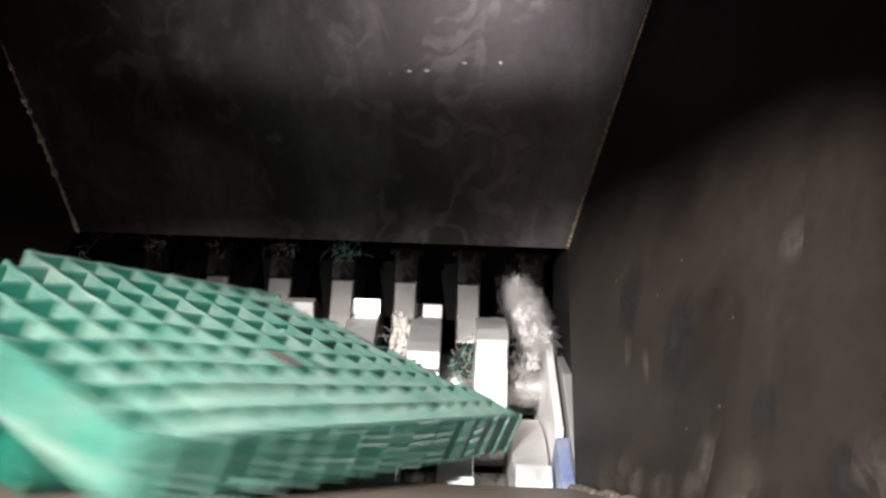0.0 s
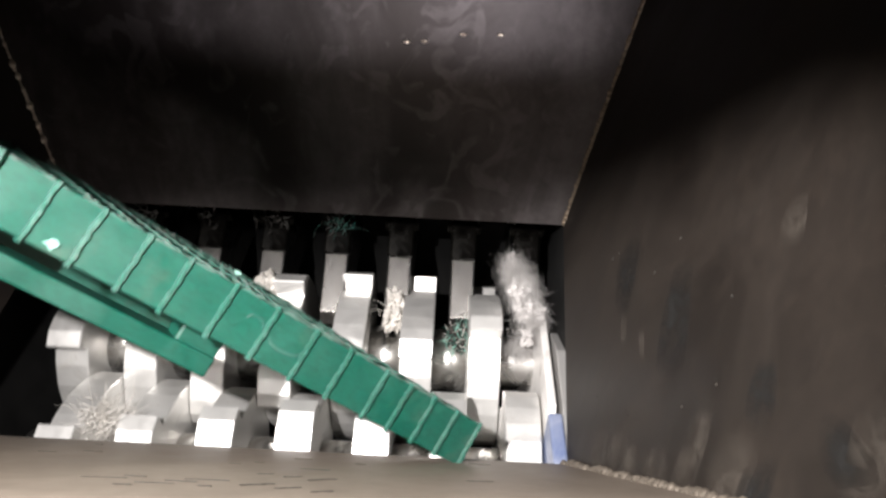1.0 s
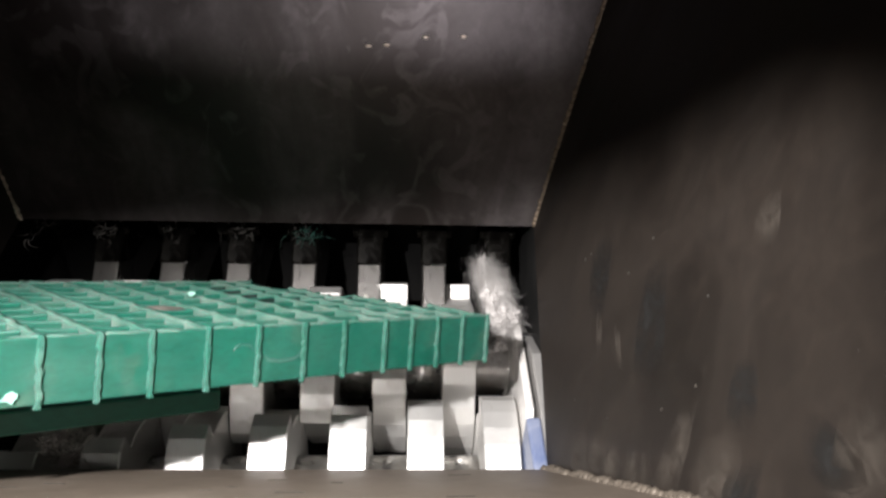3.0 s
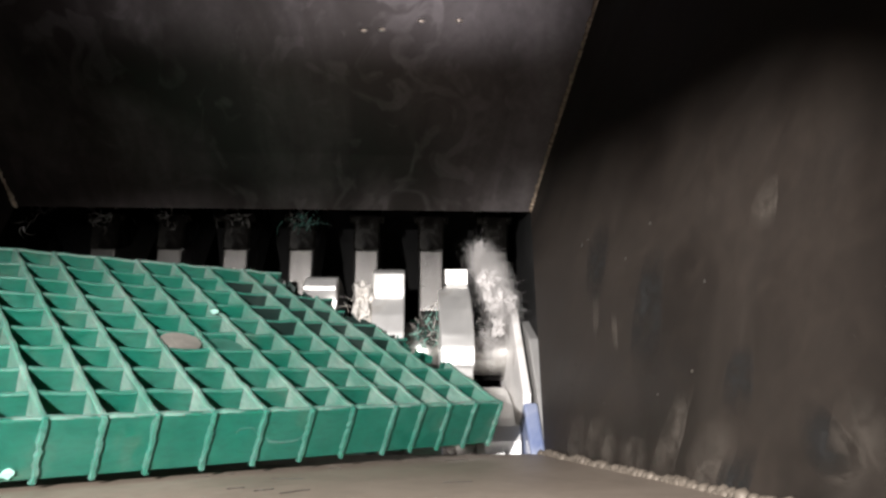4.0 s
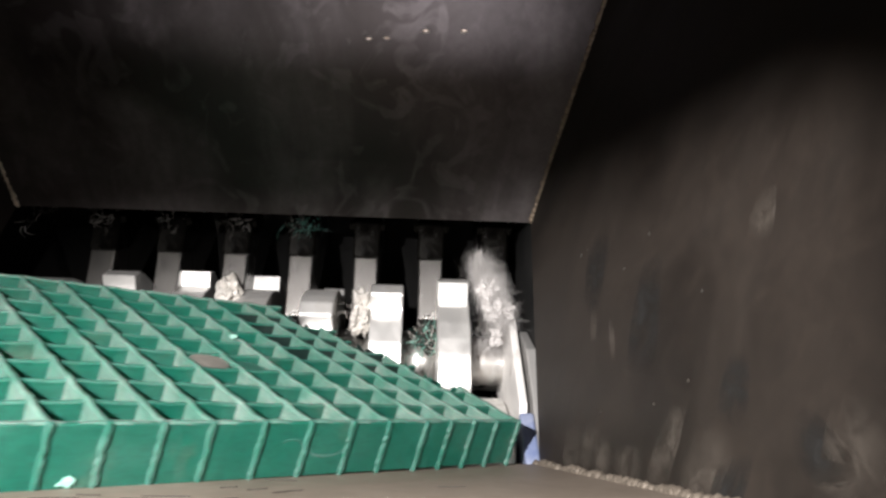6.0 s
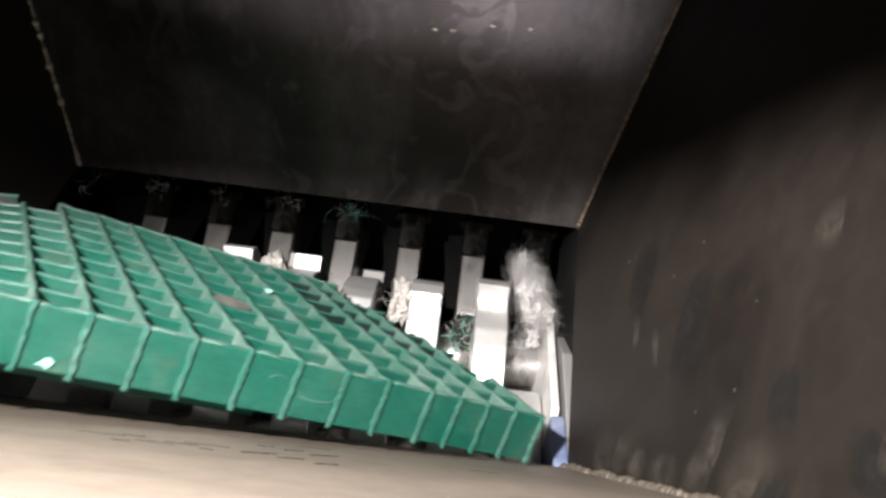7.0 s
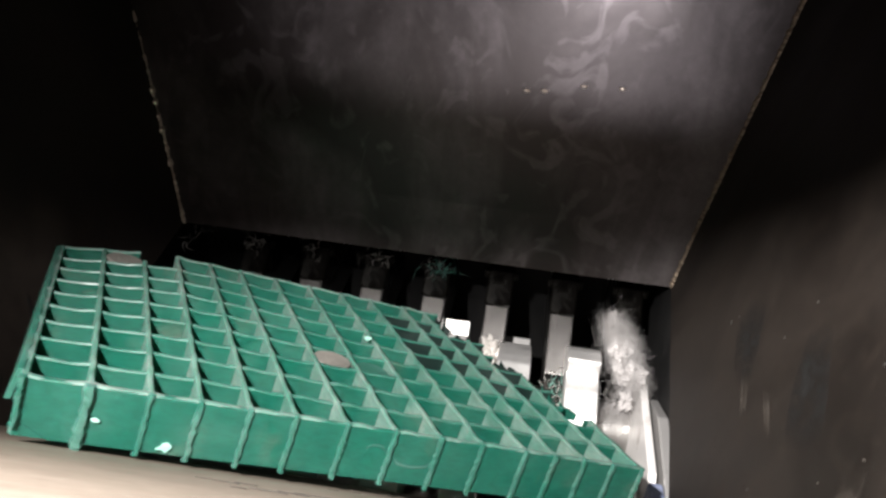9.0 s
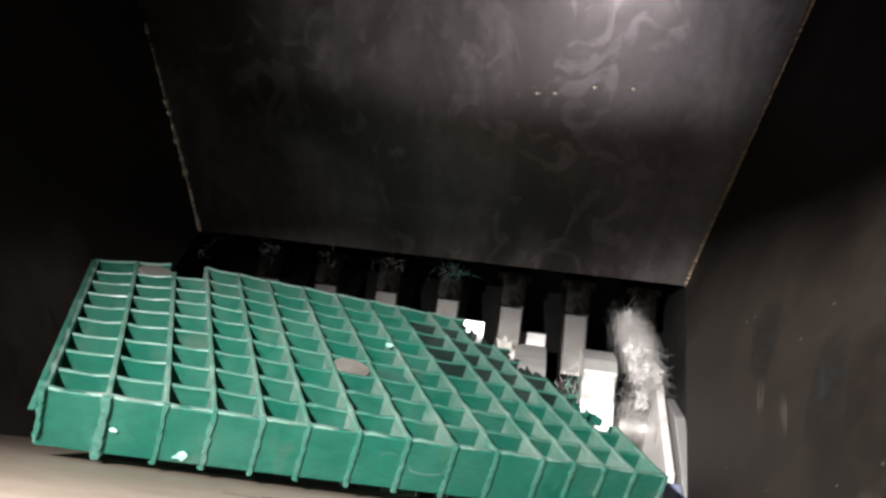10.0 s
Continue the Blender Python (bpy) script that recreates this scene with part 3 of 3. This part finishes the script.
def stain(name, y, z, a, b, turn, mat, seed, parent, place=on_east):
    """A thin uneven stain lying on the flared side plate."""
    rnd = random.Random(seed)
    bm = bmesh.new()
    n = 26
    ring = []
    for i in range(n):
        th = 2 * math.pi * i / n
        k = 1 + 0.12 * math.sin(3 * th + seed) + rnd.uniform(-0.06, 0.06)
        p, q = a * k * math.cos(th), b * k * math.sin(th)
        ring.append((p * math.cos(turn) - q * math.sin(turn), p * math.sin(turn) + q * math.cos(turn)))
    low = [bm.verts.new(place(y + p, z + q, 0.0005)) for p, q in ring]
    top = [bm.verts.new(place(y + p * 0.93, z + q * 0.93, 0.0014)) for p, q in ring]
    for i in range(n):
        bm.faces.new((low[i], low[(i + 1) % n], top[(i + 1) % n], top[i]))
    bm.faces.new(top)
    bmesh.ops.recalc_face_normals(bm, faces=bm.faces)
    return part(name, bm, mat, parent)


stain("oval_stain", -0.608, 0.274, 0.019, 0.04, -0.75, soft_soot, 3, wall_east)
for k, (y, z, a, b, turn) in enumerate(((-0.484, 0.03, 0.02, 0.045, -0.5), (-0.516, 0.055, 0.03, 0.03, -0.6), (-0.458, -0.01, 0.025, 0.05, -0.6), (-0.555, 0.1, 0.05, 0.018, -0.75), (-0.52, 0.38, 0.016, 0.03, -0.7), (-0.585, 0.165, 0.018, 0.075, -0.4), (-0.72, 0.34, 0.03, 0.05, -0.6), (-0.36, 0.105, 0.006, 0.045, -1.1), (-0.41, 0.135, 0.005, 0.04, -1.2), (-0.64, 0.2, 0.03, 0.06, -0.5))):
    stain("dust_smear", y, z, a, b, turn, soft_dust, 11 + k, wall_east)
for k, (y, z, a, b, turn) in enumerate(((-0.7, 0.32, 0.035, 0.02, -0.3), (-0.3, 0.14, 0.03, 0.07, -0.9), (-0.67, 0.22, 0.02, 0.05, -0.5), (-0.45, 0.2, 0.03, 0.09, -0.8))):
    stain("dark_smear", y, z, a, b, turn, soft_soot, 31 + k, wall_east)
for k, (y, z, a, b, turn) in enumerate(((-0.407, 0.036, 0.006, 0.03, -0.5), (-0.33, 0.042, 0.004, 0.035, -0.3), (-0.42, -0.012, 0.008, 0.03, -0.7), (-0.46, -0.06, 0.02, 0.012, -0.2), (-0.37, 0.0, 0.004, 0.02, -0.6))):
    stain("dark_scuff", y, z, a, b, turn, soft_soot, 71 + k, wall_west, on_west)
rnd = random.Random(19)
for k in range(22):  # small specks and nicks
    y = rnd.uniform(-0.7, -0.2)
    stain("speck", y, -0.05 - 0.75 * (y + 0.35) + rnd.uniform(0.0, 0.3), rnd.uniform(0.0007, 0.0016), rnd.uniform(0.0008, 0.003), rnd.uniform(-1, 1), soft_dust if k % 2 else soot, 50 + k, wall_east)
tagged(crumple("rust_heap", (0.447, -0.61, 0.125), (0.004, 0.013, 0.006), 61, rust, None, 0.6), "small heap of rusty dust in the hopper corner", "dust heap")
for k, (x, z) in enumerate(((0.15, 0.288), (0.177, 0.29), (0.235, 0.303), (0.292, 0.305))):
    bm = bmesh.new()
    bmesh.ops.create_icosphere(bm, subdivisions=2, radius=0.0038, matrix=Matrix.Translation((x, z * LEAN - lip * (TOP - z) / (TOP - BEND), z)) @ Matrix.Diagonal((1.5, 0.6, 0.8, 1)))
    part("weld_spatter", bm, weld_metal, wall_north)

# scratches on the feed ledge
rnd = random.Random(77)
for k in range(30):
    x, up = rnd.uniform(-0.36, 0.3), rnd.uniform(0.006, 0.1) if k < 20 else rnd.uniform(0.12, 0.33)
    if k < 6:
        x, up = 0.078 + 0.013 * k, 0.225 + 0.05 * (k % 2) + 0.004 * k
    elif k < 12:
        x, up = -0.02 + 0.014 * (k - 6), 0.305 - 0.012 * (k % 4)
    ln, w, tn = rnd.uniform(0.008, 0.034), rnd.uniform(0.0006, 0.0017), rnd.uniform(0.6, 0.9) if k < 6 else rnd.uniform(-0.2, 0.35)
    m = pose(x, Y_NEAR - up, Z_NEAR + up * SL + 0.0004, -LEDGE, 0, 0) @ pose(0, 0, 0, 0, 0, math.degrees(tn))
    bm = bmesh.new()
    mid = [(-0.5 + j / 5 + rnd.uniform(-0.05, 0.05), rnd.uniform(-0.045, 0.045)) for j in range(6)]
    pts = [(ln * p, ln * q - w * rnd.uniform(0.1, 1.0)) for p, q in mid] + [(ln * p, ln * q + w * rnd.uniform(0.1, 1.0)) for p, q in mid[::-1]]
    add_prism(bm, pts, 0.0, 0.0006, lambda p, q, s: m @ Vector((p, q, s)))
    bmesh.ops.recalc_face_normals(bm, faces=bm.faces)
    part("scratch", bm, soot, ledge)


# ---- what moves ----
SPEED = 98.8


def motions():
    steps = [0.5 * i for i in range(21)]
    walk(far_shaft, [(t, pose(0, Y_FAR_SHAFT, Z_SHAFT, 15 + SPEED * t)) for t in steps])
    walk(near_shaft, [(t, pose(0, Y_NEAR_SHAFT, Z_LOW_SHAFT, 190 - 46.0 * t)) for t in steps])
    walk(the_pallet, [
        (0, pose(0.3332, -0.2902, -0.0953, -1.72, 38.82, 51.06)),
        (0.1, pose(0.3276, -0.3254, -0.0963, -7.70, 31.83, 35.23)),
        (0.2, pose(0.2990, -0.3571, -0.0282, -12.26, 29.07, 33.79)),
        (0.3, pose(0.2973, -0.3247, 0.0039, -17.27, 28.62, 38.05)),
        (0.5, pose(0.3139, -0.3587, -0.0172, -17.11, 24.72, 29.44)),
        (0.7, pose(0.3120, -0.3560, -0.0060, -18.60, 24.60, 29.00)),
        (0.8, pose(0.3018, -0.3979, -0.0014, -24.65, 40.85, 22.29)),
        (0.9, pose(0.2991, -0.3816, -0.0151, -35.21, 40.45, 10.59)),
        (1, pose(0.2770, -0.4200, -0.0138, -34.45, 43.31, 9.14)),
        (1.2, pose(0.3103, -0.3883, -0.0418, -9.16, 38.70, 34.47)),
        (1.5, pose(0.3275, -0.3777, -0.0229, -14.76, 30.76, 33.37)),
        (1.8, pose(0.3316, -0.3941, -0.0160, -11.73, 30.18, 29.88)),
        (2, pose(0.3401, -0.2591, 0.0119, -18.78, 25.20, 39.60)),
        (2.2, pose(0.3246, -0.3618, -0.0210, -11.09, 30.92, 35.44)),
        (2.5, pose(0.3053, -0.3130, 0.0812, -27.94, 25.38, 35.37)),
        (2.7, pose(0.3090, -0.2985, 0.1039, -31.02, 22.45, 34.00)),
        (3.8, pose(0.3272, -0.3960, 0.0000, -11.32, 25.80, 26.39)),
        (4, pose(0.3339, -0.4058, 0.0021, -14.93, 25.65, 25.22)),
        (4.5, pose(0.3315, -0.4263, 0.0237, -15.63, 24.91, 22.85)),
        (5, pose(0.3378, -0.4313, 0.0225, -20.16, 24.83, 21.91)),
        (5.2, pose(0.3305, -0.4329, 0.0268, -21.31, 24.74, 22.50)),
        (6.3, pose(0.3720, -0.3918, -0.0363, -16.87, 30.65, 30.59)),
        (6.5, pose(0.3457, -0.4084, -0.0005, -13.81, 23.69, 22.12)),
        (6.8, pose(0.3377, -0.4126, 0.0091, -17.23, 23.98, 21.57)),
        (7, pose(0.3448, -0.4337, 0.0208, -23.94, 26.35, 18.72)),
        (7.3, pose(0.3709, -0.3311, 0.0237, -13.86, 22.14, 30.36)),
        (7.5, pose(0.3556, -0.3547, 0.0183, -15.93, 20.54, 28.84)),
        (7.7, pose(0.3623, -0.3999, 0.0002, -16.93, 23.82, 24.58)),
        (7.8, pose(0.3445, -0.4248, 0.0244, -22.26, 23.16, 20.66)),
        (7.9, pose(0.3372, -0.4264, 0.0218, -24.02, 27.10, 18.24)),
        (8, pose(0.3397, -0.4296, 0.0275, -20.38, 23.78, 19.34)),
        (8.2, pose(0.3474, -0.3818, 0.0077, -17.11, 22.30, 26.54)),
        (8.5, pose(0.3486, -0.3872, 0.0096, -16.41, 21.90, 24.02)),
        (8.8, pose(0.3428, -0.4329, 0.0237, -22.12, 23.82, 20.25)),
        (9, pose(0.3449, -0.4091, 0.0164, -16.19, 20.62, 20.95)),
        (9.5, pose(0.3513, -0.4010, 0.0090, -16.00, 21.02, 21.34)),
        (10, pose(0.3470, -0.4283, 0.0300, -17.02, 18.82, 17.72)),
    ])


motions()
